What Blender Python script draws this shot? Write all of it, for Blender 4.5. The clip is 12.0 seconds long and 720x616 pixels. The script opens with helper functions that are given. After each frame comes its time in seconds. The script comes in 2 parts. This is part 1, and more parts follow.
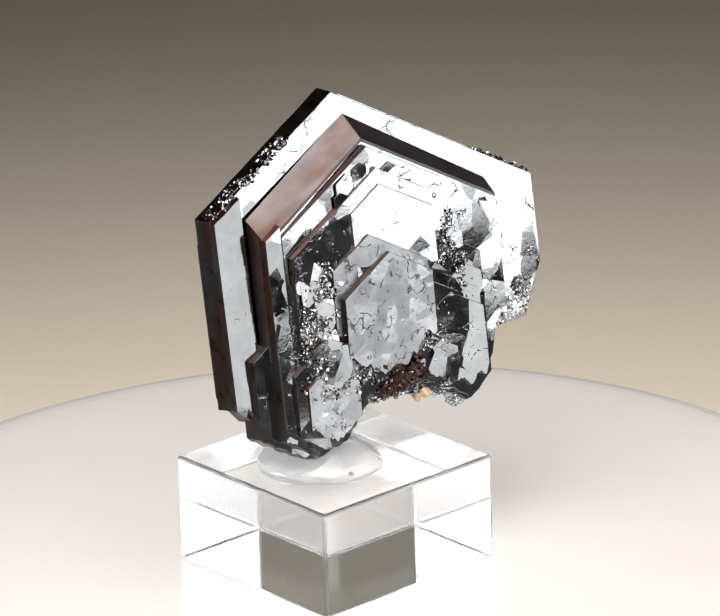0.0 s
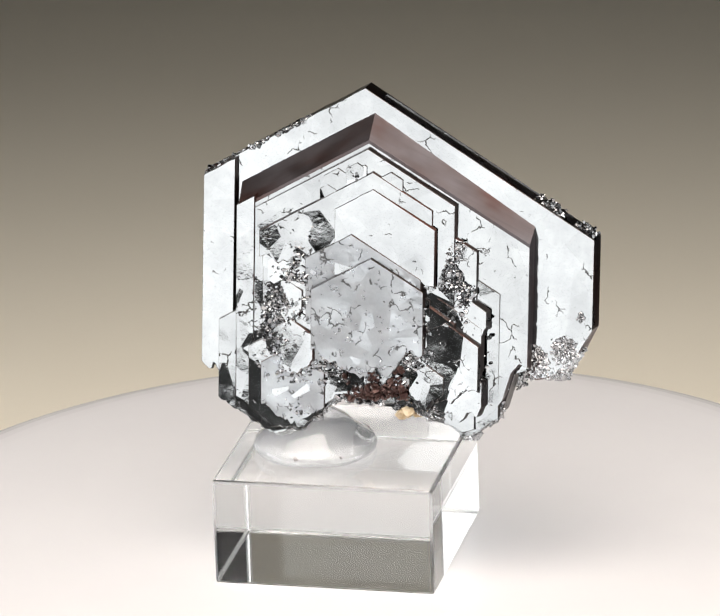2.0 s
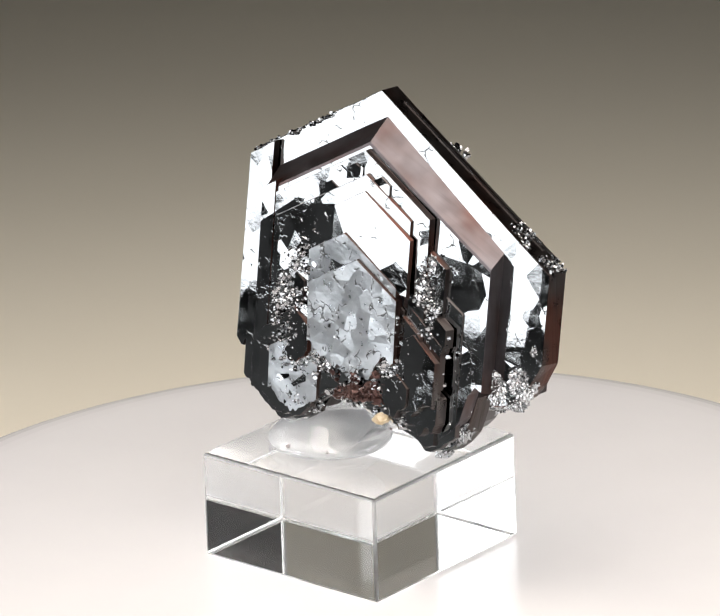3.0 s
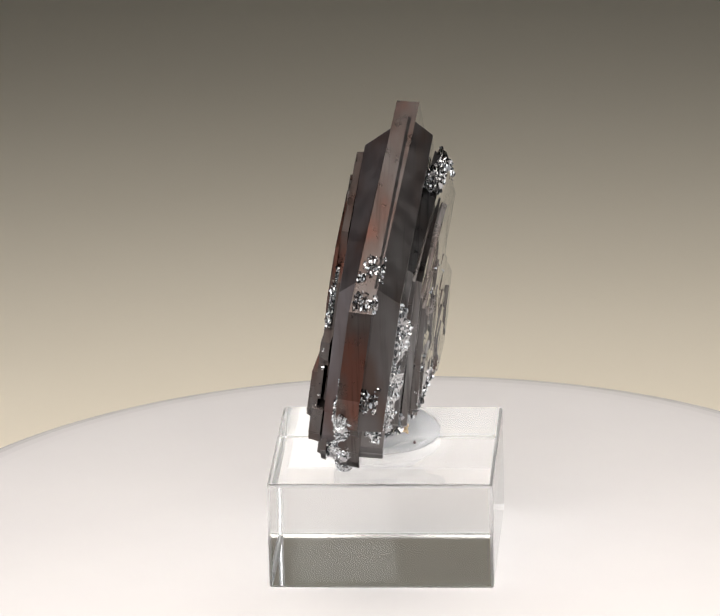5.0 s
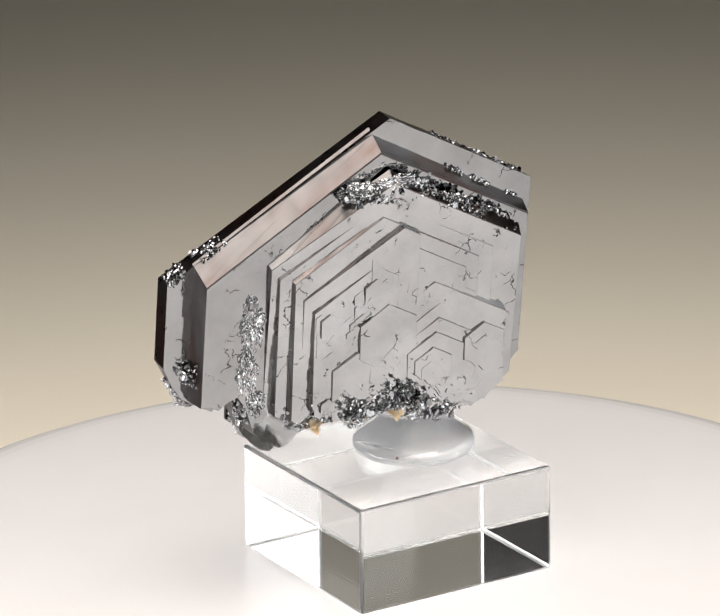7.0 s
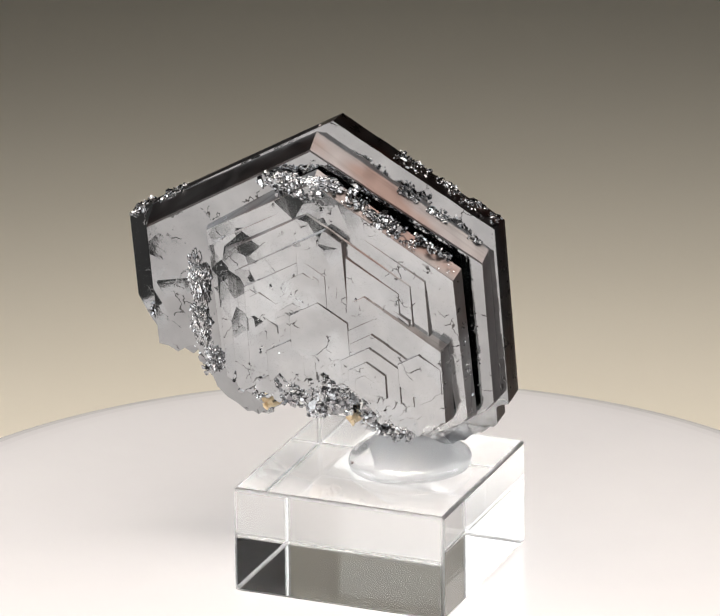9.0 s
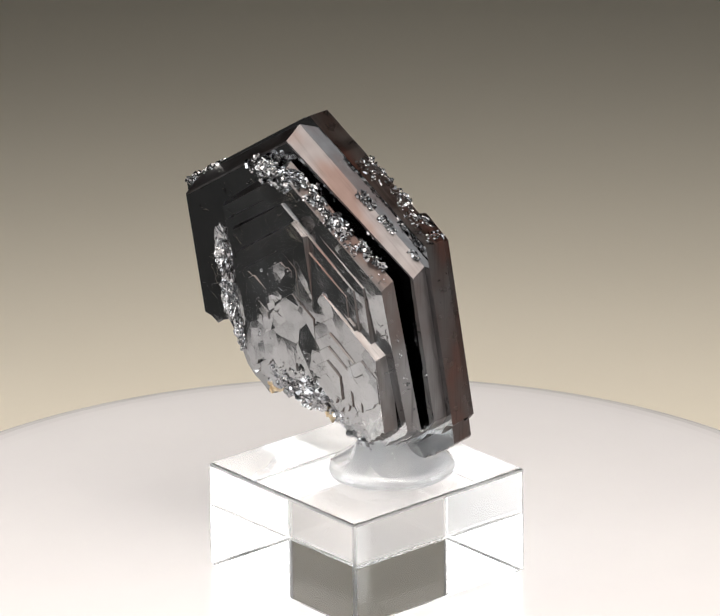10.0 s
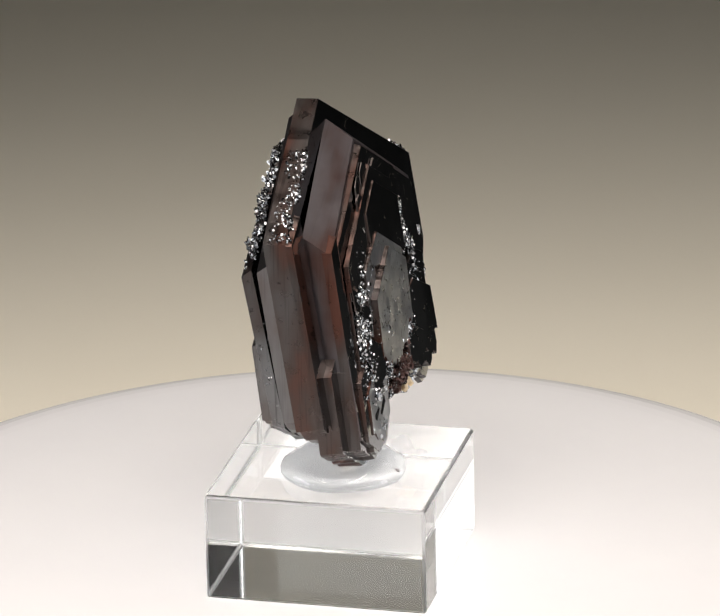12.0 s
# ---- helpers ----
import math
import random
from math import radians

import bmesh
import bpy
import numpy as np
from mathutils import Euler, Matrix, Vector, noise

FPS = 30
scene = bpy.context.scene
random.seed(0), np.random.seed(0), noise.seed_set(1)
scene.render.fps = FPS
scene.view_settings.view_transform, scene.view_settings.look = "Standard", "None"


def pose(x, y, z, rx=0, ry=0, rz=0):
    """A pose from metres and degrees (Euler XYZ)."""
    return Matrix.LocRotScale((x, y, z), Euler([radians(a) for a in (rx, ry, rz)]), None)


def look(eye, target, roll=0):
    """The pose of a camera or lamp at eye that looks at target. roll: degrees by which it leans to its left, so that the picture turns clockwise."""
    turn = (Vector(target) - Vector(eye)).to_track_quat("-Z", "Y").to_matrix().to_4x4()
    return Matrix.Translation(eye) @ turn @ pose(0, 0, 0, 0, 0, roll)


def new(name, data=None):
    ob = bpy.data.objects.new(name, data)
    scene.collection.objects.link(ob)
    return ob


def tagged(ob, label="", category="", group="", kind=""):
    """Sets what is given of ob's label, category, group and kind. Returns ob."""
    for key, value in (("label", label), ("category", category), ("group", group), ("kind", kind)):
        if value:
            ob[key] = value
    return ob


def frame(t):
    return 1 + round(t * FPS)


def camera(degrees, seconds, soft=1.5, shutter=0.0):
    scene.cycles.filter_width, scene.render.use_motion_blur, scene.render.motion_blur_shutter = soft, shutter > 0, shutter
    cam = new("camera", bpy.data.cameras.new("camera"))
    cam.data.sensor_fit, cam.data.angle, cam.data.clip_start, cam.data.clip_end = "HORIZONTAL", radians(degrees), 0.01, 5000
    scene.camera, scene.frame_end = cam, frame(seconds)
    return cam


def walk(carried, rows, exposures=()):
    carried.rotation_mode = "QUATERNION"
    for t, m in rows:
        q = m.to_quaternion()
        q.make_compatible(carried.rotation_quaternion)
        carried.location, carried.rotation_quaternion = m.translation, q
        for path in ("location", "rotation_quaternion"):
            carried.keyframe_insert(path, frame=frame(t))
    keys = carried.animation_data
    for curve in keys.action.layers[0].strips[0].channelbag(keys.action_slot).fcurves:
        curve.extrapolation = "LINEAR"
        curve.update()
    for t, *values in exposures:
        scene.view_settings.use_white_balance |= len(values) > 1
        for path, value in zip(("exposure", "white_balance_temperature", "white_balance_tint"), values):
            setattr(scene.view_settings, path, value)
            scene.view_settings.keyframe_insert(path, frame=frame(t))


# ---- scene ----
cam = camera(5.907, 12.0, 1.5)
walk(cam, [(t, look((0.0, -0.8719, 0.3587), (-0.00023, -0.02793, 0.04614), -1.26)) for t in (0.0, 12.0)])

# the turntable turns evenly, clockwise seen from above
TURN_AT_START, TURN_PER_SECOND = 41.25, -27.09

# ---- light ----
world = bpy.data.worlds.new("studio")
scene.world = world
world.use_nodes = True
world.node_tree.nodes["Background"].inputs[0].default_value = (0.9, 0.92, 1.0, 1)
world.node_tree.nodes["Background"].inputs[1].default_value = 0.006
scene.view_settings.exposure = 0.0


def softbox(name, eye, target, wide, high, watts, colour, spread=180):
    data = bpy.data.lights.new(name, "AREA")
    data.shape, data.size, data.size_y, data.energy, data.color = "RECTANGLE", wide, high, watts, colour
    data.spread = radians(spread)
    ob = new(name, data)
    ob.matrix_world = look(eye, target)
    return ob


softbox("softbox_left", (-0.223, -0.267, 0.10), (0, 0, 0.045), 0.42, 0.23, 0.29, (0.97, 0.98, 0.97), 100)
softbox("softbox_right", (0.249, -0.203, 0.10), (0, 0, 0.045), 0.545, 0.23, 0.27, (0.97, 0.98, 0.97), 100)
softbox("softbox_side", (-0.385, -0.045, 0.10), (0, 0, 0.045), 0.26, 0.22, 0.155, (0.95, 0.98, 1.0), 72)
softbox("softbox_side_right", (0.385, -0.04, 0.10), (0, 0, 0.045), 0.21, 0.22, 0.072, (0.95, 0.98, 1.0), 72)
softbox("lamp_above", (0.0, -0.13, 0.29), (0, -0.085, 0), 0.46, 0.30, 0.76, (1.0, 0.925, 0.86), 80)


# ---- materials ----
def material(name, base, rough=0.5, metal=0.0):
    m = bpy.data.materials.new(name)
    m.use_nodes = True
    b = m.node_tree.nodes["Principled BSDF"]
    b.inputs["Base Color"].default_value = (*base, 1)
    b.inputs["Roughness"].default_value = rough
    b.inputs["Metallic"].default_value = metal
    return m, m.node_tree, b


def add(tree, kind, **values):
    n = tree.nodes.new(kind)
    for key, value in values.items():
        n.inputs[key].default_value = value
    return n


def coords(tree):
    return tree.nodes.new("ShaderNodeTexCoord").outputs["Object"]


def grain(tree, scale, detail=4.0, rough=0.6):
    n = add(tree, "ShaderNodeTexNoise", Scale=scale, Detail=detail, Roughness=rough)
    tree.links.new(coords(tree), n.inputs["Vector"])
    return n.outputs["Fac"]


def ramp(tree, fac, stops):
    n = tree.nodes.new("ShaderNodeValToRGB")
    el = n.color_ramp.elements
    while len(el) < len(stops):
        el.new(0.5)
    for e, (at, c) in zip(el, stops):
        e.position, e.color = at, (*c, 1) if len(c) == 3 else c
    tree.links.new(fac, n.inputs["Fac"])
    return n.outputs["Color"]


def grey(v):
    return (v, v, v)


def relief(tree, b, fac, depth, strength=1.0, under=None):
    n = add(tree, "ShaderNodeBump", Strength=strength, Distance=depth)
    tree.links.new(fac, n.inputs["Height"])
    if under:
        tree.links.new(under, n.inputs["Normal"])
    tree.links.new(n.outputs["Normal"], b.inputs["Normal"])
    return n.outputs["Normal"]


def mosaic(tree, normal, scale, amount):
    """Turns each cell of a face a little, as a mosaic of intergrown crystals."""
    cells = add(tree, "ShaderNodeTexVoronoi", Scale=scale)
    tree.links.new(coords(tree), cells.inputs["Vector"])
    centred = tree.nodes.new("ShaderNodeVectorMath")
    centred.operation = "SUBTRACT"
    centred.inputs[1].default_value = (0.5, 0.5, 0.5)
    tree.links.new(cells.outputs["Color"], centred.inputs[0])
    scaled = tree.nodes.new("ShaderNodeVectorMath")
    scaled.operation = "SCALE"
    scaled.inputs["Scale"].default_value = amount
    tree.links.new(centred.outputs["Vector"], scaled.inputs[0])
    turned = tree.nodes.new("ShaderNodeVectorTransform")
    turned.vector_type, turned.convert_from, turned.convert_to = "VECTOR", "OBJECT", "WORLD"
    tree.links.new(scaled.outputs["Vector"], turned.inputs[0])
    total = tree.nodes.new("ShaderNodeVectorMath")
    total.operation = "ADD"
    tree.links.new(normal, total.inputs[0])
    tree.links.new(turned.outputs[0], total.inputs[1])
    unit = tree.nodes.new("ShaderNodeVectorMath")
    unit.operation = "NORMALIZE"
    tree.links.new(total.outputs["Vector"], unit.inputs[0])
    return unit.outputs["Vector"]


def cracks(tree, scale, rare=0.50, wide=1.0):
    """Short crooked cracks and pits: 0 in them, 1 elsewhere."""
    warp = add(tree, "ShaderNodeTexNoise", Scale=scale * 1.6, Detail=3.0)
    tree.links.new(coords(tree), warp.inputs["Vector"])
    small = tree.nodes.new("ShaderNodeVectorMath")
    small.operation = "MULTIPLY_ADD"
    small.inputs[1].default_value = (0.9 / scale,) * 3
    tree.links.new(warp.outputs["Color"], small.inputs[0])
    tree.links.new(coords(tree), small.inputs[2])
    cells = add(tree, "ShaderNodeTexVoronoi", Scale=scale)
    cells.feature = "DISTANCE_TO_EDGE"
    tree.links.new(small.outputs["Vector"], cells.inputs["Vector"])
    line = ramp(tree, cells.outputs["Distance"], [(0.015 * wide, grey(0.0)), (0.05 * wide, grey(1.0))])
    patch = ramp(tree, grain(tree, scale * 0.9, 3), [(rare, grey(1.0)), (rare + 0.06, grey(0.0))])
    both = tree.nodes.new("ShaderNodeMath")
    both.operation = "MAXIMUM"
    tree.links.new(line, both.inputs[0])
    tree.links.new(patch, both.inputs[1])
    return both.outputs[0]


def hematite_face(name="hematite_face", uneven=1.0, dull=1.0, bright=1.0):
    m, t, b = material(name, grey(0.28), 0.1, 1.0)
    marks = cracks(t, 300, 0.56, 0.55)
    mix = t.nodes.new("ShaderNodeMix")
    mix.data_type = "RGBA"
    mix.inputs[6].default_value = (0.06, 0.056, 0.054, 1)
    t.links.new(marks, mix.inputs[0])
    t.links.new(ramp(t, grain(t, 160, 5), [(0.3, (0.29 * bright, 0.297 * bright, 0.305 * bright)), (0.7, (0.37 * bright, 0.377 * bright, 0.383 * bright))]), mix.inputs[7])
    t.links.new(mix.outputs[2], b.inputs["Base Color"])
    t.links.new(ramp(t, grain(t, 420, 6), [(0.35, grey(0.03 * dull)), (0.75, grey(0.11 * dull))]), b.inputs["Roughness"])
    low = relief(t, b, grain(t, 70, 1), 0.0004, min(1.0, 0.16 * uneven))
    tilted = mosaic(t, mosaic(t, low, 120, 0.06 * uneven), 330, 0.04 * uneven)
    relief(t, b, grain(t, 900, 3), 0.00003, 0.22, relief(t, b, marks, 0.00005, 0.35, tilted))
    return m


def hematite_satin():
    m, t, b = material("hematite_satin", grey(0.28), 0.4, 1.0)
    marks = cracks(t, 430)
    mix = t.nodes.new("ShaderNodeMix")
    mix.data_type = "RGBA"
    mix.inputs[6].default_value = (0.10, 0.10, 0.10, 1)
    t.links.new(marks, mix.inputs[0])
    t.links.new(ramp(t, grain(t, 260, 6), [(0.3, (0.33, 0.343, 0.36)), (0.7, (0.47, 0.485, 0.505))]), mix.inputs[7])
    t.links.new(mix.outputs[2], b.inputs["Base Color"])
    t.links.new(ramp(t, grain(t, 700, 5), [(0.35, grey(0.26)), (0.7, grey(0.42))]), b.inputs["Roughness"])
    low = mosaic(t, relief(t, b, grain(t, 220, 4), 0.0003, 0.35), 420, 0.12)
    cracked = relief(t, b, marks, 0.00008, 0.6, low)
    relief(t, b, grain(t, 1800, 3), 0.00006, 0.5, cracked)
    return m


def hematite_side(name, bare, warm, rust, lined=0.8, rough=0.24):
    """Plate edges: fine lamellae parallel to the plates, grey metal with red-brown stain."""
    m, t, b = material(name, grey(0.2), 0.28, 1.0)
    turn = add(t, "ShaderNodeMapping", Rotation=(radians(8), 0, radians(2)), Scale=(60, 2200, 60))
    t.links.new(coords(t), turn.inputs["Vector"])
    lam = add(t, "ShaderNodeTexNoise", Scale=1.0, Detail=3.0, Roughness=0.6)
    t.links.new(turn.outputs["Vector"], lam.inputs["Vector"])
    along = add(t, "ShaderNodeMapping", Rotation=(radians(8), 0, radians(2)), Scale=(70, 170, 70))
    t.links.new(coords(t), along.inputs["Vector"])
    streak = add(t, "ShaderNodeTexNoise", Scale=1.0, Detail=3.0, Roughness=0.5)
    t.links.new(along.outputs["Vector"], streak.inputs["Vector"])
    stain = ramp(t, streak.outputs["Fac"], [(0.36, bare), (0.50, warm), (0.63, rust)])
    lines = ramp(t, lam.outputs["Fac"], [(0.34, grey(0.3)), (0.46, grey(1.0))])
    mix = t.nodes.new("ShaderNodeMix")
    mix.data_type, mix.blend_type = "RGBA", "MULTIPLY"
    mix.inputs[0].default_value = lined
    t.links.new(stain, mix.inputs[6])
    t.links.new(lines, mix.inputs[7])
    t.links.new(mix.outputs[2], b.inputs["Base Color"])
    t.links.new(ramp(t, grain(t, 500, 5), [(0.3, grey(rough)), (0.7, grey(rough + 0.14))]), b.inputs["Roughness"])
    low = relief(t, b, lam.outputs["Fac"], 0.00012, 0.6 * lined)
    relief(t, b, grain(t, 260, 2), 0.00010, 0.12, low)
    return m


def hematite_crust():
    m, t, b = material("hematite_crust", grey(0.3), 0.14, 1.0)
    t.links.new(ramp(t, grain(t, 300, 4), [(0.35, (0.22, 0.22, 0.23)), (0.65, (0.48, 0.485, 0.49))]), b.inputs["Base Color"])
    relief(t, b, grain(t, 1300, 3), 0.00010, 0.5)
    return m


def hematite_rust():
    m, t, b = material("hematite_rust", (0.1, 0.04, 0.03), 0.35, 0.6)
    t.links.new(ramp(t, grain(t, 500, 4), [(0.4, (0.045, 0.018, 0.015)), (0.65, (0.13, 0.075, 0.065))]), b.inputs["Base Color"])
    relief(t, b, grain(t, 1500, 3), 0.0001, 0.6)
    return m


def matrix_grain():
    m, t, b = material("matrix_grain", (0.55, 0.42, 0.25), 0.55)
    t.links.new(ramp(t, grain(t, 900, 4), [(0.35, (0.45, 0.30, 0.15)), (0.65, (0.72, 0.60, 0.42))]), b.inputs["Base Color"])
    return m


def acrylic(name="clear_acrylic", rough=0.0):
    m, t, b = material(name, (0.98, 0.985, 0.98), rough)
    b.inputs["IOR"].default_value = 1.49
    b.inputs["Transmission Weight"].default_value = 1.0
    return m


def putty():
    m, t, b = material("clear_putty", (0.97, 0.97, 0.98), 0.10)
    b.inputs["IOR"].default_value = 1.42
    b.inputs["Transmission Weight"].default_value = 0.77
    b.inputs["Subsurface Weight"].default_value = 0.0
    relief(t, b, grain(t, 140, 2), 0.0005, 0.3)
    return m


def white_plastic():
    m, t, b = material("white_plastic", (0.80, 0.79, 0.79), 0.22)
    t.links.new(ramp(t, grain(t, 25, 4), [(0.3, (0.645, 0.63, 0.635)), (0.7, (0.675, 0.66, 0.66))]), b.inputs["Base Color"])
    t.links.new(ramp(t, grain(t, 150, 4), [(0.3, grey(0.2)), (0.7, grey(0.27))]), b.inputs["Roughness"])
    return m


def paper():
    m, t, b = material("beige_paper", (0.66, 0.60, 0.49), 0.9)
    t.links.new(ramp(t, grain(t, 12, 4), [(0.3, (0.775, 0.71, 0.585)), (0.7, (0.795, 0.73, 0.605))]), b.inputs["Base Color"])
    relief(t, b, grain(t, 800, 3), 0.0001, 0.3)
    return m


def dark_wall():
    m, t, b = material("dark_wall", (0.04, 0.04, 0.04), 0.9)
    t.links.new(ramp(t, grain(t, 4, 4), [(0.3, grey(0.016)), (0.7, grey(0.026))]), b.inputs["Base Color"])
    return m


SATIN = hematite_satin()
PALE = hematite_side("grey_bevel", (0.135, 0.128, 0.128), (0.115, 0.104, 0.103), (0.10, 0.072, 0.064), 0.2, 0.3)
MAUVE = hematite_side("mauve_rim", (0.125, 0.113, 0.118), (0.105, 0.087, 0.088), (0.085, 0.05, 0.044), 0.15, 0.40)
DARK = hematite_side("dark_side", (0.18, 0.178, 0.18), (0.12, 0.11, 0.107), (0.10, 0.07, 0.062), 0.45)
# back faces: uneven and duller, base colour raised to stand in for missing light
UNEVEN_LIT = hematite_face("uneven_lit_hematite_face", 2.5, 2.2, 1.3)
FACE, SIDE, CRUST, RUST, SAND = hematite_face(), hematite_side("hematite_side", (0.085, 0.077, 0.075), (0.066, 0.049, 0.044), (0.09, 0.04, 0.03), 0.4), hematite_crust(), hematite_rust(), matrix_grain()
EDGE = acrylic("sanded_acrylic_edge", 0.38)
ACRYLIC, PUTTY, PLASTIC, PAPER, WALL = acrylic(), putty(), white_plastic(), paper(), dark_wall()


def link_mesh(name, bm, mats):
    me = bpy.data.meshes.new(name)
    bmesh.ops.recalc_face_normals(bm, faces=bm.faces)
    bm.to_mesh(me)
    bm.free()
    for m in mats:
        me.materials.append(m)
    return new(name, me)


def part(name, bm, mats, parent, label="", kind=""):
    ob = link_mesh(name, bm, mats if isinstance(mats, (list, tuple)) else [mats])
    ob.parent = parent
    return tagged(ob, label=label, kind=kind)


def lathe(bm, profile, steps=96):
    """A closed solid turned about z from (radius, z) pairs; the first and the last pair close on the axis."""
    rings = [[bm.verts.new((r * math.cos(a), r * math.sin(a), z)) for a in (2 * math.pi * k / steps for k in range(steps))] for r, z in profile]
    for lo, hi in zip(rings, rings[1:]):
        for k in range(steps):
            bm.faces.new((lo[k], lo[(k + 1) % steps], hi[(k + 1) % steps], hi[k]))
    bm.faces.new(rings[0][::-1])
    bm.faces.new(rings[-1])
    return bm


def smooth(ob):
    for f in ob.data.polygons:
        f.use_smooth = True
    return ob


# ---- the setting ----
GROUND = -0.016


def build_setting():
    bm = bmesh.new()
    back, steps = 0.33, 12
    rows = [(0.0, GROUND), (0.05, GROUND), (back, GROUND)]
    rows += [(back + 0.10 * math.sin(a), GROUND + 0.10 * (1 - math.cos(a))) for a in (math.pi / 2 * k / steps for k in range(1, steps + 1))]
    rows += [(back + 0.10, 0.9)]
    ends = [[bm.verts.new((x, y, z)) for y, z in rows] for x in (-0.085, 0.088)]
    for k in range(len(rows) - 1):
        bm.faces.new((ends[0][k], ends[0][k + 1], ends[1][k + 1], ends[1][k]))
    ob = smooth(link_mesh("ground", bm, [PAPER]))
    tagged(ob, "beige paper sweep under and behind the turntable", "backdrop", kind="structure")
    # added board, out of view, outlined by what the crystal's back should mirror
    bm = bmesh.new()
    rim = [(-0.20, -0.17), (0.24, -0.17), (0.20, -0.10), (0.16, -0.02), (0.137, 0.0), (-0.080, 0.0), (-0.082, -0.035), (-0.15, -0.09)]
    lower = [bm.verts.new((x, y, GROUND - 0.003)) for x, y in rim]
    upper = [bm.verts.new((x, y, GROUND)) for x, y in rim]
    bm.faces.new(lower[::-1]), bm.faces.new(upper)
    for k in range(len(rim)):
        n = (k + 1) % len(rim)
        bm.faces.new((lower[k], lower[n], upper[n], upper[k]))
    tagged(link_mesh("unseen_tabletop", bm, [PLASTIC]), "unseen white board added in front of the paper sweep for the crystal to reflect", "table", kind="structure")
    bm = bmesh.new()
    bmesh.ops.create_cube(bm, size=1, matrix=Matrix.LocRotScale((0, 0.2, GROUND - 0.024), None, (3.7, 4.1, 0.04)))
    tagged(link_mesh("floor", bm, [WALL]), "dark matt tabletop under the paper", "table", kind="structure")
    for name, lo, hi in (("wall_left", (-1.95, -1.75, GROUND), (-1.85, 2.2, 2.0)), ("wall_right", (1.85, -1.75, GROUND), (1.95, 2.2, 2.0)),
                         ("wall_behind_camera", (-1.85, -1.85, GROUND), (1.85, -1.75, 2.0)), ("ceiling", (-1.95, -1.85, 2.01), (1.95, 2.3, 2.1))):
        bm = bmesh.new()
        bmesh.ops.create_cube(bm, size=1, matrix=Matrix.LocRotScale([(a + b) / 2 for a, b in zip(lo, hi)], None, [b - a for a, b in zip(lo, hi)]))
        tagged(link_mesh(name, bm, [WALL]), "dark painted studio " + ("ceiling" if name == "ceiling" else "wall"), "wall", kind="structure")


build_setting()

# ---- the turntable ----
TILT = Matrix.Rotation(0.004, 4, "X") @ Matrix.Rotation(-0.011, 4, "Y")


def build_turntable():
    thing = new("turntable")
    thing.location = (0, 0, GROUND)
    tagged(thing, "round white glossy plastic display turntable on the paper", "turntable")
    smooth_base = lathe(bmesh.new(), [(0.060, 0.0), (0.064, 0.001), (0.064, 0.006), (0.062, 0.007)])
    part("base", smooth_base, PLASTIC, thing)
    bm = lathe(bmesh.new(), [(0.070, -0.0085), (0.0742, -0.0078), (0.0749, -0.0068), (0.0749, -0.0042), (0.0744, -0.0028), (0.0736, -0.0018), (0.0725, -0.0011), (0.0711, -0.00055), (0.0696, -0.0002), (0.068, -0.00005), (0.0662, 0.0)], 160)
    bm.transform(TILT @ Matrix.Translation((-0.0007, 0.0034, 0)))
    platter = part("platter", bm, PLASTIC, thing, "white glossy round top plate, turning")
    return thing, platter


turntable, platter = build_turntable()

# ---- the clear block ----
BLOCK_AT, BLOCK_SIDE, BLOCK_HIGH = (-0.0031, 0.0027), 0.0300, 0.0148


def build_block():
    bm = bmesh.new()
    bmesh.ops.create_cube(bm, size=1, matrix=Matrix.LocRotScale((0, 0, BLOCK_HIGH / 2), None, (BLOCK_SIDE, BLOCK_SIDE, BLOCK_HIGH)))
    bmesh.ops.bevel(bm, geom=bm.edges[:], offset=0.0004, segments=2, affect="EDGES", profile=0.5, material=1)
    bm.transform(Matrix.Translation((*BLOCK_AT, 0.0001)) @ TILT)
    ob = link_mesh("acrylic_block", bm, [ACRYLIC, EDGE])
    ob.visible_shadow = False  # clear all through: its shadow is switched off so the platter below stays lit
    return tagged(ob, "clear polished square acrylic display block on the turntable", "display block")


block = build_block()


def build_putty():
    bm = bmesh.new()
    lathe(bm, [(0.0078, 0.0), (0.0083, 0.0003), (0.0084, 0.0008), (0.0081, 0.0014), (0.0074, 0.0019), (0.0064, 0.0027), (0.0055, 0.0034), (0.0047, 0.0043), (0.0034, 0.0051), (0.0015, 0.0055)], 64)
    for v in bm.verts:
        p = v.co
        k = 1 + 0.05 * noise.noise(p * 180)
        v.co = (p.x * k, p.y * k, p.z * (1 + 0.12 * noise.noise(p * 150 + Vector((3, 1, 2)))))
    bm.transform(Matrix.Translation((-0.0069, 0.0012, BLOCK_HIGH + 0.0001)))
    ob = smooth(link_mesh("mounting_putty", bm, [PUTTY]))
    ob.visible_shadow = False  # clear, its shadow switched off like the block's
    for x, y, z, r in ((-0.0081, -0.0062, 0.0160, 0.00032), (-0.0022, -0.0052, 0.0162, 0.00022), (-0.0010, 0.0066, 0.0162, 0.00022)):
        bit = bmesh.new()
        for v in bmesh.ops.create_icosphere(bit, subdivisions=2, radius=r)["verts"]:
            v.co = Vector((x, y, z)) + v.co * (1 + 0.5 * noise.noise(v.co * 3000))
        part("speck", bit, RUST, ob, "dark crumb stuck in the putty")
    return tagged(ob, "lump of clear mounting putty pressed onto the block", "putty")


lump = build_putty()

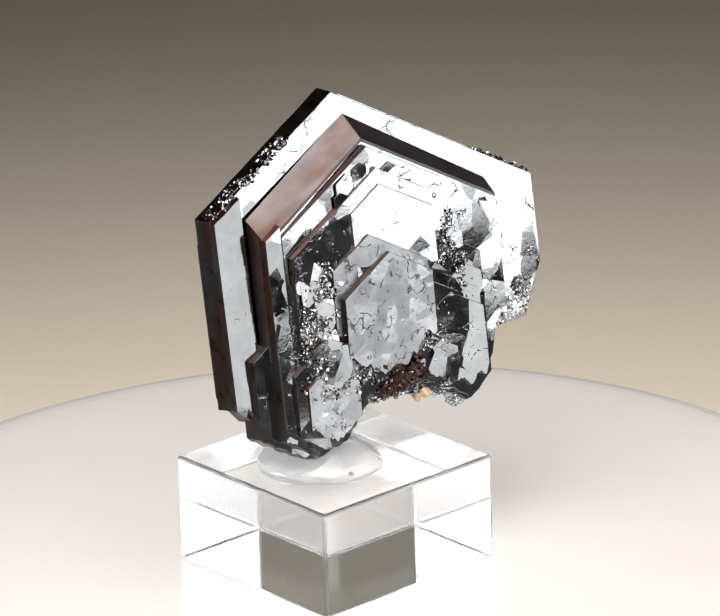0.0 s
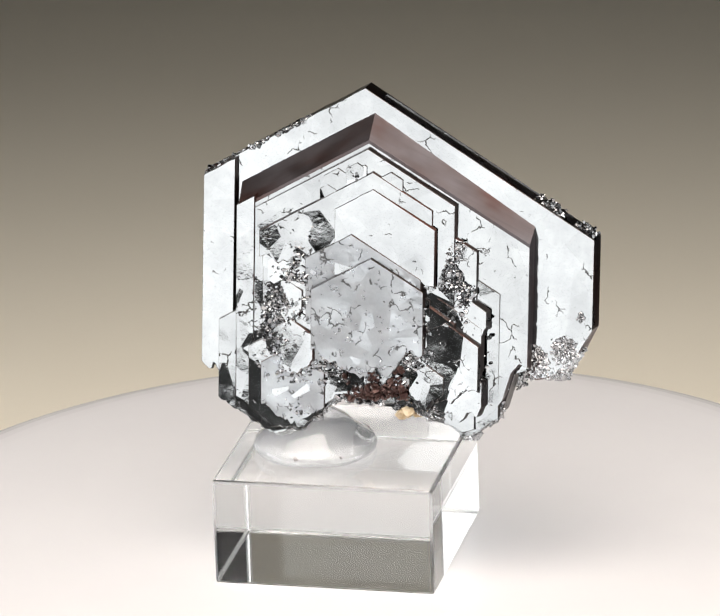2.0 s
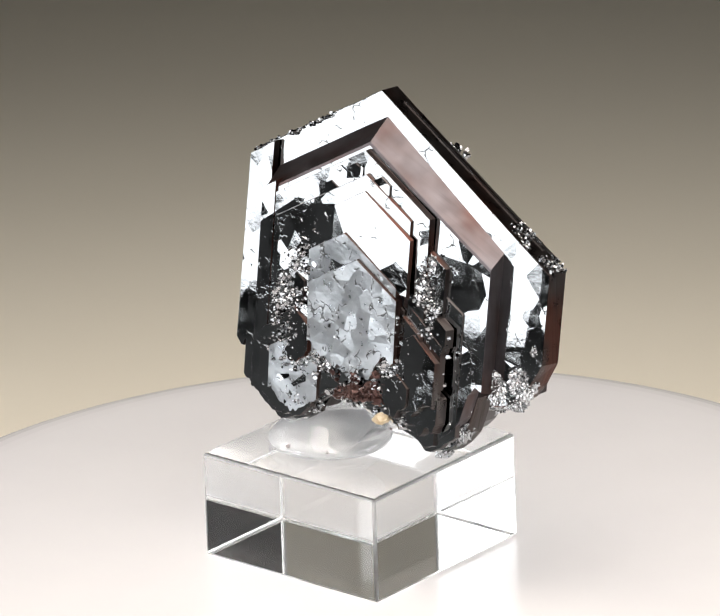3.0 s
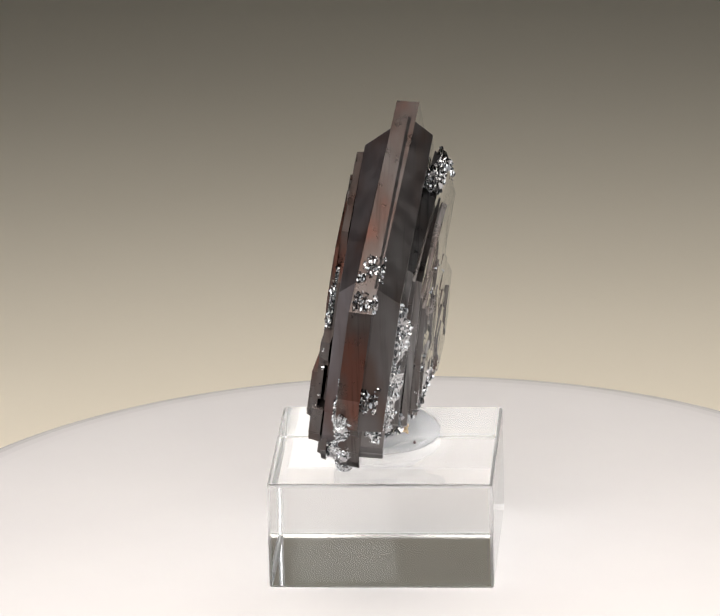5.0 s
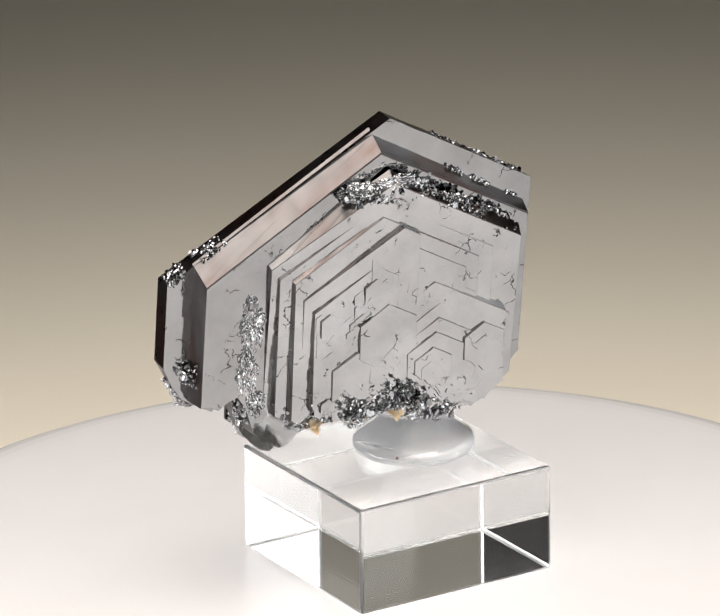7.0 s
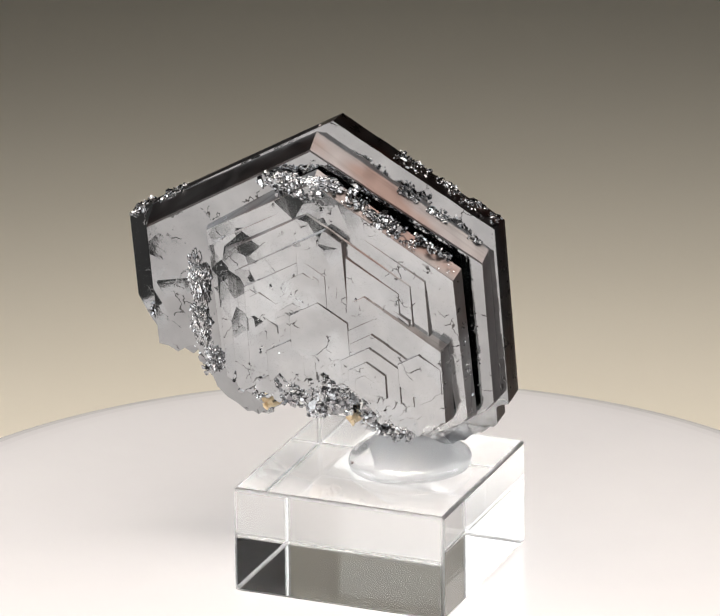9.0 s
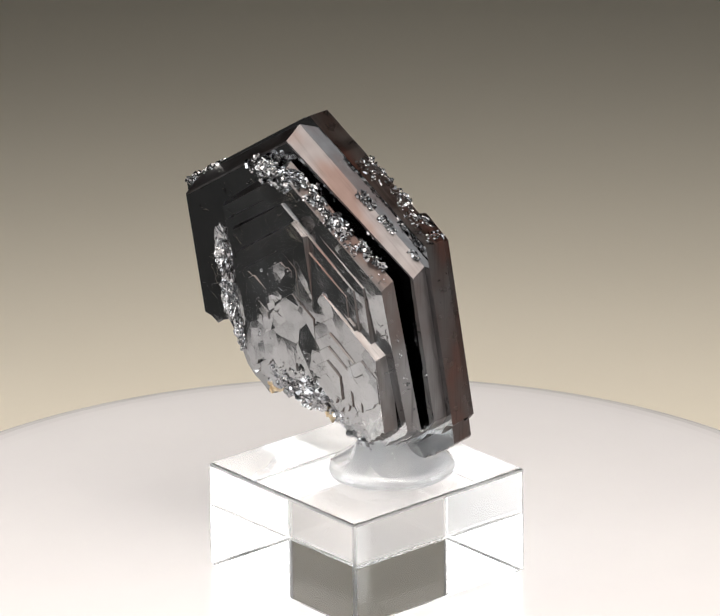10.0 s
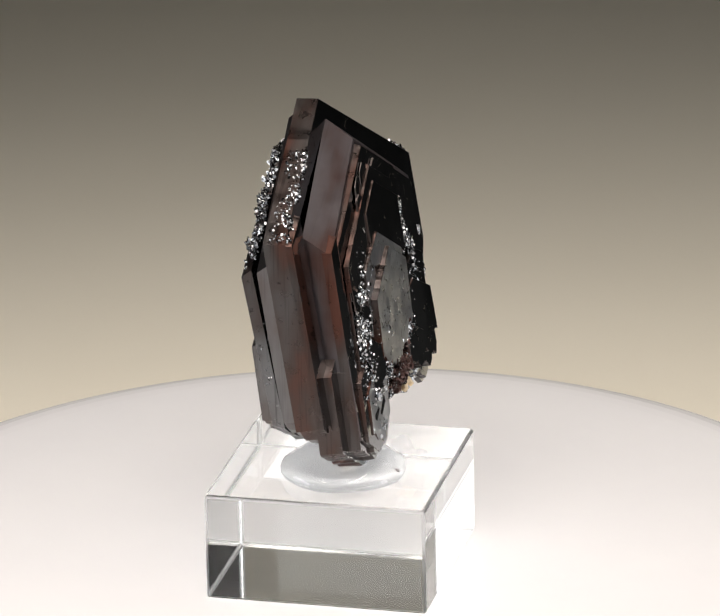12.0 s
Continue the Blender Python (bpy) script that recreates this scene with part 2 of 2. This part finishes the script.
# ---- the crystal ----
# x along the plates, -y out of their front, z up them; the plates of the back are turned a little against those of the front
WIDE, FRONT, BACK, INNER = [pose(0, 0.002, 0.035, 0, 0, yaw) @ pose(0, 0, 0, -lean, 0, 0) @ pose(0, out, 0) for yaw, lean, out in ((-2.0, 8.6, 0), (-2.0, 7.4, 0.0004), (-4.0, 11.2, -0.0002), (-4.0, 7.2, -0.0002))]
MM = 0.001
S60 = math.sqrt(3) / 2


def floor_line(x):
    """The broken lower rim of the specimen, in millimetres."""
    knots = ((-30, -9), (-22.5, -9), (-19.5, -13), (-12, -18), (-7, -16.8), (-2, -12.8), (8, -14), (12, -15.3), (15, -17.2), (17.5, -16), (20, -13.5), (21.6, -7.5), (25, -9.5), (28, -8.5), (31, -3), (33, 0))
    for (x0, v0), (x1, v1) in zip(knots, knots[1:]):
        if x <= x1:
            return v0 + (v1 - v0) * (x - x0) / (x1 - x0)
    return 0.0


def outline(d0, d60, d120, d180, d240, d300, low, jag, seed, least):
    """A six-sided growth plate by its distances from the crystal's axis, above a broken lower edge."""
    xl, xr = -d180, d0
    top = lambda x: min((d60 - 0.5 * x) / S60, (d120 + 0.5 * x) / S60)
    apex = min(max((d60 - d120), xl + 0.2), xr - 0.2)

    def bottom(x):
        v = max(-(d240 + 0.5 * x) / S60, -(d300 - 0.5 * x) / S60, floor_line(x) + low, least)
        rag = (jag + 0.3) * (noise.noise(Vector((x * 0.9, seed, 1.5))) + 0.6 * noise.noise(Vector((x * 2.3, seed, 4.5))))
        return min(v + rag, top(x) - 0.3)

    pts = []
    for a, b in ((xl, apex), (apex, xr)):
        for k in range(14):
            x = a + (b - a) * k / 14
            off = 0.13 * jag * noise.noise(Vector((x * 0.8, seed, 0.0))) if k and a == xl else 0.0
            pts.append((x, top(x) + off))
    pts.append((xr, top(xr)))
    for k in range(37):
        x = xr + (xl - xr) * k / 36
        pts.append((x, bottom(x)))
    return pts


def add_plate(bm, dist, w0, w1, slope, low, jag, seed, least, outward, upper, chamfer=0.045):
    if outward > 0:
        levels = ((w0, 0.0), (w1 - chamfer, slope), (w1, slope + chamfer))
    else:
        levels = ((w1, 0.0), (w0 + chamfer, slope), (w0, slope + chamfer))
    rings = []
    for w, inset in levels:
        d = [v - inset * (upper if k in (1, 2) else 1) for k, v in enumerate(dist)]
        rings.append([bm.verts.new((x * MM, -w * MM, v * MM)) for x, v in outline(*d, low + inset, jag, seed, least + inset)])
    n = len(rings[0])
    for lo, hi in zip(rings, rings[1:]):
        for k in range(n):
            f = bm.faces.new((lo[k], lo[(k + 1) % n], hi[(k + 1) % n], hi[k]))
            f.material_index = 1
    bm.faces.new(rings[0])
    bm.faces.new(rings[-1])


def about(cx, cv, r):
    """The six distances of a plate of radius r grown about (cx, cv)."""
    return [r + cx * math.cos(radians(60 * k)) + cv * math.sin(radians(60 * k)) for k in range(6)]


def plate(parent, dist, w0, w1, slope=0.15, low=0.0, jag=0.15, label="", least=-30.0, lean=(0.0, 0.0), face=FACE, side=None, upper=1.0):
    """One plate from depth w0 (back) to w1 (front), in millimetres; slope: how far its facets lean in towards the free face,
    upper: how many times as much the two upper ones;
    lean: degrees by which it is off the others."""
    seed = w0 * 3.1 + dist[0] * 0.7
    outward = 1 if w1 > 0 else -1
    low += (0.25 if w1 > 0 else 0.9) * max(0.0, abs((w0 + w1) / 2 - 0.5) - 2.0)  # the underside narrows to a broken keel
    bm = bmesh.new()
    add_plate(bm, dist, w0, w1, slope, low, jag, seed, least, outward, upper)
    face = UNEVEN_LIT if face is FACE and outward < 0 and w0 < -5 else face
    side = side or (SIDE if outward > 0 or w0 > -5 else DARK)
    mid = Matrix.Translation(Vector(((dist[0] - dist[3]) / 2, -(w1 if outward > 0 else w0), (dist[1] + dist[2]) / 4)) * MM)
    bm.transform((WIDE if -2 < w1 < 1.9 else FRONT if outward > 0 else BACK if w0 > -6.2 else INNER) @ mid @ pose(0, 0, 0, lean[0], 0, lean[1]) @ mid.inverted())
    return part("crystal_plate", bm, [face, side], parent, label)


def terraces(parent, zones, w, outward, seed, dist, low, wild=0.02):
    """Thin growth steps strewn over a face: each zone is x, v, spread in x, spread in v, count, size."""
    rng = random.Random(seed)
    bm = bmesh.new()
    for cx, cv, sx, sv, count, size in zones:
        for _ in range(count):
            x, v, r = cx + rng.uniform(-sx, sx), cv + rng.uniform(-sv, sv), size * rng.uniform(0.5, 1.3)
            high = rng.uniform(0.06, 0.30)
            off = w - rng.uniform(0.0, 0.04) * outward
            stretch = [r * rng.uniform(0.6, 1.3) for _ in range(6)]
            ring0, ring1 = [], []
            corners = []
            for k in range(6):
                a0, a1 = math.radians(60 * k), math.radians(60 * k + 60)
                c0, c1 = stretch[k], stretch[(k + 1) % 6]
                det = math.cos(a0) * math.sin(a1) - math.sin(a0) * math.cos(a1)
                corners.append(((c0 * math.sin(a1) - c1 * math.sin(a0)) / det, (c1 * math.cos(a0) - c0 * math.cos(a1)) / det))
            if any(not (-dist[3] < x + a < dist[0] and 0.5 * (x + a) + S60 * (v + b) < dist[1] and S60 * (v + b) - 0.5 * (x + a) < dist[2]
                        and v + b > floor_line(x + a) + low) for a, b in corners):
                continue
            tilt = rng.uniform(-wild, wild), rng.uniform(-wild, wild)
            for px, pv in corners:
                ring0.append(bm.verts.new(((x + px) * MM, -off * MM, (v + pv) * MM)))
                lift = off + outward * (high + tilt[0] * px + tilt[1] * pv)
                ring1.append(bm.verts.new(((x + 0.97 * px) * MM, -lift * MM, (v + 0.97 * pv) * MM)))
            for k in range(6):
                f = bm.faces.new((ring0[k], ring0[(k + 1) % 6], ring1[(k + 1) % 6], ring1[k]))
                f.material_index = 1
            bm.faces.new(ring0)
            bm.faces.new(ring1)
    bm.transform(FRONT if outward > 0 else INNER)
    return part("growth_steps", bm, [FACE if outward > 0 else UNEVEN_LIT, DARK], parent, "thin stepped growth terraces", "stuff")


def crust(parent, zones, mat, label, seed, space):
    """Small tabular crystals grown every way; each zone is x0, v0, x1, v1, spread, w0, w1, count, size, flatness."""
    rng = random.Random(seed)
    verts, faces = [], []
    for x0, v0, x1, v1, spread, w0, w1, count, size, flat in zones:
        for _ in range(int(1.1 * count)):
            k = rng.random()
            a, r = rng.uniform(0, 2 * math.pi), spread * math.sqrt(rng.random())
            at = Vector((x0 + (x1 - x0) * k + r * math.cos(a), -rng.uniform(w0, w1), v0 + (v1 - v0) * k + r * math.sin(a)))
            if noise.noise(at * 0.45) < -0.12:
                continue
            big = 1.5 * size * rng.uniform(0.3, 1.0) * (1.6 if rng.random() < 0.12 else 1.0)
            thick = big * rng.uniform(0.12, 0.4)
            wild = 180 * (1 - flat)
            m = Matrix.Translation(at) @ pose(0, 0, 0, 90 + rng.uniform(-wild, wild), rng.uniform(-wild, wild), rng.uniform(0, 60))
            n = len(verts)
            skew = rng.uniform(0.5, 1.0)
            broken = [rng.uniform(0.55, 1.15) for _ in range(6)]
            for z, rad in ((-thick / 2, big / 2), (thick / 2, big / 2 * rng.uniform(0.75, 0.98))):
                for c in range(6):
                    b = math.radians(60 * c)
                    verts.append((m @ Vector((rad * broken[c] * math.cos(b), rad * broken[c] * skew * math.sin(b), z))) * MM)
            faces.append(tuple(range(n + 5, n - 1, -1)))
            faces.append(tuple(range(n + 6, n + 12)))
            for c in range(6):
                d = (c + 1) % 6
                faces.append((n + c, n + d, n + 6 + d, n + 6 + c))
    me = bpy.data.meshes.new("crust")
    me.from_pydata([space @ v for v in verts], [], faces)
    me.materials.append(mat)
    ob = new("crust", me)
    ob.parent = parent
    return tagged(ob, label, kind="stuff")


def lumps(parent, blobs, mat, label, seed, space):
    """Broken knobbly masses: each blob is x, w, v, then its three half sizes."""
    bm = bmesh.new()
    for n, (x, w, v, rx, rw, rv) in enumerate(blobs):
        made = bmesh.ops.create_icosphere(bm, subdivisions=5, radius=1.0)["verts"]
        shift = Vector((seed * 3.7, n * 5.3, 1.9))
        for vert in made:
            p = vert.co.copy()
            at = Vector((p.x * rx, p.y * rw, p.z * rv))
            big = noise.noise(at * 0.5 + shift)
            cell = noise.voronoi(at * 1.1 + shift)[0]
            fine = noise.voronoi(at * 2.6 + shift)[0]
            k = 1 + 0.30 * big + 0.30 * round((cell[1] - cell[0]) * 5) / 5 + 0.16 * round((fine[1] - fine[0]) * 4) / 4 - 0.22
            vert.co = Vector((x + at.x * k, -w + at.y * k, v + at.z * k)) * MM
    bm.transform(space)
    return part("broken_mass", bm, [mat], parent, label, "stuff")


def build_crystal():
    thing = new("hematite_crystal")
    tagged(thing, "lustrous steel-black tabular hematite crystal of stacked six-sided plates, broken below", "mineral specimen")
    P = lambda *a, **k: plate(thing, *a, **k)
    # distances: right, upper right, upper left, left, lower left, lower right
    P((31.7, 26.2, 26.4, 22.4, 18.5, 22), -1.6, 1.4, upper=1.5, low=1.5, jag=1.1, label="widest plate with a ragged upper rim", lean=(0, -1.4))
    P((-17.6, 26.2, 26.0, 22.3, 18.0, 22), 0.9, 1.75, low=2.0, jag=1.0, lean=(0, -4.2))
    P((28.0, 26.4, 24.0, 21.4, 18.0, 22), -4.2, -0.6, slope=0.3, upper=6.0, low=2.0, jag=0.3, side=PALE)
    P((23.6, 24.0, 22.7, 16.8, 22, 22), 1.2, 4.6, slope=0.3, upper=9.0, low=2.5, jag=0.2, label="thick plate with a violet-grey bevelled rim", lean=(-0.6, 0.9), side=MAUVE)
    P((-14.0, 24.0, 20.6, 16.8, 22, 22), 3.8, 5.1, low=9.0, jag=0.3, lean=(0, -4.2))
    P((13.5, 20.6, 19.2, 14.2, 22, 22), 4.4, 5.3, low=2.0, lean=(0.4, -0.6))
    P((16.5, 16.8, 15.0, 13.0, 22, 22), 4.4, 5.2, low=1.4, lean=(-0.3, 0.5))
    P((19.6, 13.5, 12.0, 10.0, 22, 22), 4.2, 4.9, low=0.8, lean=(0.3, 0.9))
    P((10.5, 18.4, 16.2, 13.4, 20, 18), 5.2, 5.8, least=7.0, jag=0.9, lean=(0.5, 0.4))
    P((11.0, 16.5, 14.2, 3.0, 20, 18), 5.7, 6.2, least=5.0, jag=0.8, lean=(-0.7, -0.7))
    P((9.2, 9.7, 10.2, 7.0, 9, 9), 5.3, 6.1, low=4.0, jag=0.8, lean=(3.0, -1.5), face=SATIN)
    P((9.6, 8.5, 6.2, 6.0, 7, 8), 5.6, 6.7, low=5.0, jag=0.8, lean=(1.9, 0.6), face=SATIN)
    P((17.6, 8.6, 5.0, -8.0, 4, 14), 4.8, 5.6, low=1.5, jag=0.5, lean=(-0.4, -7.4))
    P((13.8, 7.0, 3.0, -9.5, 2, 9), 5.5, 5.95, low=3.0, jag=0.6, lean=(-0.2, -7.8))
    P(about(12.4, -5.4, 5.0), 4.9, 6.2, low=1.6, jag=0.9, lean=(-1.4, -8.6))
    P(about(14.6, -9.4, 3.2), 4.4, 6.0, low=1.6, jag=0.9, lean=(-1.0, -8.0))
    P(about(10.0, -8.6, 2.6), 4.6, 6.1, low=1.2, jag=0.9, lean=(-1.8, -9.0))
    P(about(15.6, 0.6, 2.6), 4.6, 5.9, jag=0.6, lean=(-1.2, -8.0))
    P(about(-8.8, -4.6, 3.4), 4.8, 5.95, jag=0.7, lean=(-1.2, -8.0))
    P(about(-9.6, 1.8, 2.5), 4.8, 5.75, jag=0.7, lean=(-0.8, -7.6))
    # small plates at the lower left
    P((-7.0, -4.0, 8.0, 19.6, 21.0, 22), 0.2, 3.3, low=0.0)
    P((-6.0, -4.5, 6.2, 16.8, 20.2, 22), 3.2, 4.9, low=0.3, lean=(0.2, 0.8))
    P((-5.0, -5.0, 3.2, 14.8, 19.0, 22), 4.8, 5.8, low=0.6, lean=(0.9, -0.8))
    P((-4.0, -2.0, 0.5, 13.0, 17.6, 22), 5.2, 6.1, low=1.0, jag=0.5, lean=(1.8, 0.6), face=SATIN)
    # the back
    P((18.6, 22.0, 20.9, 18.9, 17.8, 16.6), -5.8, -4.0, slope=0.4, upper=2.5, low=1.5, jag=0.25, lean=(0.6, -2.0))
    P((17.4, 19.4, 17.3, 14.6, 17.2, 16.2), -6.8, -4.8, slope=0.3, upper=2.0, low=1.8, lean=(-0.6, -1.6))
    P((15.4, 17.6, 15.2, 12.4, 16.6, 15.8), -7.2, -6.4, slope=0.3, upper=1.5, low=2.0, jag=0.3, lean=(0.4, -0.6))
    P((14.0, 14.4, 14.8, 3.0, 18, 15.4), -7.5, -6.8, low=2.4, jag=0.5, lean=(-1.0, -1.8))
    P((12.6, 12.0, 8.6, 0.0, 18, 15), -7.8, -7.0, low=3.0, jag=0.5, lean=(1.4, -0.8))
    P((4.4, 13.6, 13.0, 10.6, 14, 16), -7.7, -6.8, slope=0.25, low=3.0, jag=0.5, lean=(2.2, 1.6))
    P((-2.0, 4.6, 10.0, 16.6, 18.6, 14), -7.9, -5.9, slope=0.3, upper=2.0, low=1.2, jag=0.4, lean=(0.6, -1.8))
    for r, w in ((7.4, 7.9), (5.8, 8.1), (4.4, 8.3), (2.9, 8.45), (1.5, 8.55)):
        P(about(-7.0 + 0.3 * (8.6 - r), -3.4 - 0.25 * (8.6 - r), r), -w, -w + 0.7, low=2.0, jag=0.5, lean=(random.uniform(-1.0, 2.5), random.uniform(-2.0, 2.0)))
    P(about(-13.0, -3.0, 3.2), -8.3, -7.2, low=1.0, jag=0.3, lean=(1.8, 2.6))
    P(about(-11.4, -9.5, 3.0), -8.0, -6.9, low=1.0, jag=0.4, lean=(-1.0, 0.8))
    P(about(1.5, 1.0, 4.4), -8.1, -7.2, low=2.0, jag=0.6, lean=(1.6, 1.2))
    P(about(6.0, -4.5, 3.8), -8.2, -7.3, low=2.0, jag=0.6, lean=(0.4, -1.0))
    terraces(thing, ((-8, 3, 5, 6, 18, 1.8), (2, 3, 7, 5, 26, 1.7), (-2, 16, 9, 4, 20, 2.4), (4, -4, 4, 5, 22, 1.6), (-9, -9, 4, 4, 10, 1.6)), 5.5, 1, 3, (13.2, 20.2, 18.8, 13.8), 3.0, 0.06)
    terraces(thing, ((-9, -5, 3, 4, 26, 2.2), (-2, 2, 8, 8, 30, 2.6), (6, -4, 6, 6, 30, 2.0)), -7.1, -1, 5, (15.4, 17.2, 15.0, 12.4), 3.0, 0.11)
    terraces(thing, ((8, -2, 5, 7, 40, 1.8), (5, 6, 6, 4, 24, 2.0)), -7.65, -1, 6, (12.6, 11.6, 8.2, -0.4), 3.6, 0.11)
    lumps(thing, ((24.0, 1.0, -5.0, 2.6, 1.6, 2.8), (28.0, 1.2, -3.5, 2.6, 1.7, 2.8), (30.0, 0.8, 0.8, 1.4, 1.5, 1.8), (26.5, 0.9, -6.5, 2.4, 1.4, 1.6)), CRUST, "knobbly broken rim", 21, WIDE)
    lumps(thing, ((18.0, 1.8, -11.5, 2.0, 2.4, 2.6), (14.5, 1.8, -13.2, 3.0, 2.2, 2.4), (15.2, 1.4, -15.8, 1.6, 1.3, 1.5), (10.5, 3.4, -12.2, 3.0, 2.4, 2.0), (5.0, 2.2, -11.2, 3.4, 3.2, 1.7), (0.0, 1.8, -10.9, 3.0, 3.6, 1.7),
                  (16.6, 2.8, -11.6, 2.2, 1.9, 2.8), (18.8, 2.6, -8.4, 1.5, 1.8, 2.6), (12.6, 3.4, -11.4, 2.4, 1.8, 1.8),
                  (-8.0, 3.6, -13.2, 3.6, 2.4, 2.8)), CRUST, "rough broken underside", 22, FRONT)
    lumps(thing, ((20.4, -4.2, 5.5, 1.9, 2.4, 4.6), (20.8, -4.2, -1.5, 2.1, 2.4, 4.6), (19.6, -4.0, -6.6, 2.1, 2.3, 3.4), (16.4, -3.2, -10.4, 2.4, 2.2, 2.2), (6.0, -4.5, 22.5, 3.4, 1.2, 1.5), (0.5, -4.7, 23.0, 3.6, 1.1, 1.2), (11.0, -4.6, -10.2, 3.8, 2.2, 2.0), (14.0, -5.0, -7.6, 2.4, 1.9, 2.4),
                  (4.0, -5.0, -10.8, 3.6, 2.4, 2.2), (-5.0, -5.4, -11.5, 3.6, 1.9, 2.6)), CRUST, "rough dark broken mass", 23, BACK)
    crust(thing, ((-8, 25.4, -21.8, 17.5, 0.25, -1.4, 1.35, 1064, 0.45, 0), (23.5, 16.5, 31.3, 12, 0.5, -1.4, 1.7, 627, 0.54, 0),
                  (23.5, -4.6, 28.6, -2.6, 1.8, 0.3, 1.7, 420, 0.8, 0.4), (29.4, 0, 30.2, 2.5, 0.6, -0.8, 1.5, 120, 0.7, 0.2),
                  (-9, 21.7, -20.6, 15.0, 0.25, -2.6, -0.8, 700, 0.45, 0)),
          CRUST, "ragged glittering crust on the rim", 11, WIDE)
    crust(thing, ((9.5, -12.0, 18.4, -10.5, 1.6, 1.8, 4.6, 1000, 0.7, 0.3), (-3, -10.8, 8, -11.4, 1.1, 0.5, 5.4, 722, 0.58, 0.1),
                  (-10, -14, -6, -12.6, 2.3, 4.6, 5.6, 798, 0.5, 0.6), (-10.5, -1, -9, 5, 2.6, 5.4, 5.7, 600, 0.5, 0.92), (10, -6, 16, 0, 3, 5.6, 6.1, 240, 0.5, 0.85),
                  (-3, -5, 8, -3, 3.2, 5.6, 6.1, 798, 0.47, 0.8), (-11, 9, -3, 13, 1.2, 5.3, 5.7, 300, 0.5, 0.9), (12, 4, 14, 11, 0.9, 5.0, 5.5, 240, 0.5, 0.9)),
          CRUST, "rough broken crust of small bright crystals", 12, FRONT)
    crust(thing, ((-11, -6, 15, -6, 3.6, 5.6, 6.1, 1300, 0.55, 0.85), (-11, -2, -6, 8, 2.6, 5.5, 6.0, 700, 0.5, 0.8), (-4, -2, 8, 2, 3.0, 6.0, 6.5, 500, 0.4, 0.85), (13, 8, 16, 2, 1.4, 5.4, 6.0, 300, 0.5, 0.7)),
          CRUST, "fine broken grains over the plates", 17, FRONT)
    crust(thing, ((0, -9, 8, -8.4, 2.4, 5.2, 6.2, 532, 0.65, 0.6),), RUST, "red-brown stained crystal grains", 13, FRONT)
    crust(thing, ((8.5, 22.4, -5, 21.8, 1.3, -4.2, -5.8, 798, 0.65, 0.2), (-5, 21.2, -17.4, 14.4, 0.5, -4.2, -5.8, 722, 0.5, 0.1), (-7, 19.3, -18.0, 12.9, 0.4, -4.6, -6.0, 342, 0.43, 0),
                  (20.6, -9, 20.6, 8, 1.5, -3.8, -5.0, 700, 0.75, 0.3), (-1, -10.2, 14, -9.6, 1.0, -4.0, -6.9, 700, 0.85, 0.3), (11, -7.5, 15, -8.6, 1.6, -5.6, -6.9, 260, 0.85, 0.4), (-9, -12, -2, -8.5, 2.2, -6.6, -7.8, 646, 0.58, 0.5),
                  (22.5, -5, 28, -0.5, 2, -2.2, -4.2, 627, 0.58, 0.3), (-18.6, 10, -18.8, -6, 0.2, -5.8, -4.4, 90, 0.32, 0.2)),
          CRUST, "rough glittering crust of small crystals", 14, BACK)
    crust(thing, ((-11, -9.0, 9, -8.2, 2.2, -7.0, -7.8, 800, 0.75, 0.85), (-2, -5, 10, -5, 3.4, -7.4, -8.0, 700, 0.5, 0.85), (-9, 3, 6, 8, 3.0, -7.2, -7.7, 350, 0.45, 0.9)),
          CRUST, "fine broken grains over the plates", 18, INNER)
    crust(thing, ((6.4, -12.7, 7.6, -12.7, 0.5, 2.0, 5.2, 26, 1.3, 0.0),), SAND, "pale yellow matrix grains", 15, FRONT)
    crust(thing, ((10.4, -11.0, 11.4, -11.0, 0.5, -4.8, -6.8, 18, 1.3, 0.0), (-2.5, -11.4, -0.5, -11.4, 0.5, -5.4, -7.2, 16, 1.2, 0.0)), SAND, "pale yellow matrix grains", 16, INNER)
    return thing


crystal = build_crystal()


def motions():
    steps = [12.0 * k / 48 for k in range(49)]
    turning = lambda z: [(t, pose(0, 0, z, 0, 0, TURN_AT_START + TURN_PER_SECOND * t)) for t in steps]
    walk(platter, turning(-GROUND))
    for thing in (block, lump, crystal):
        walk(thing, turning(0.0))


motions()
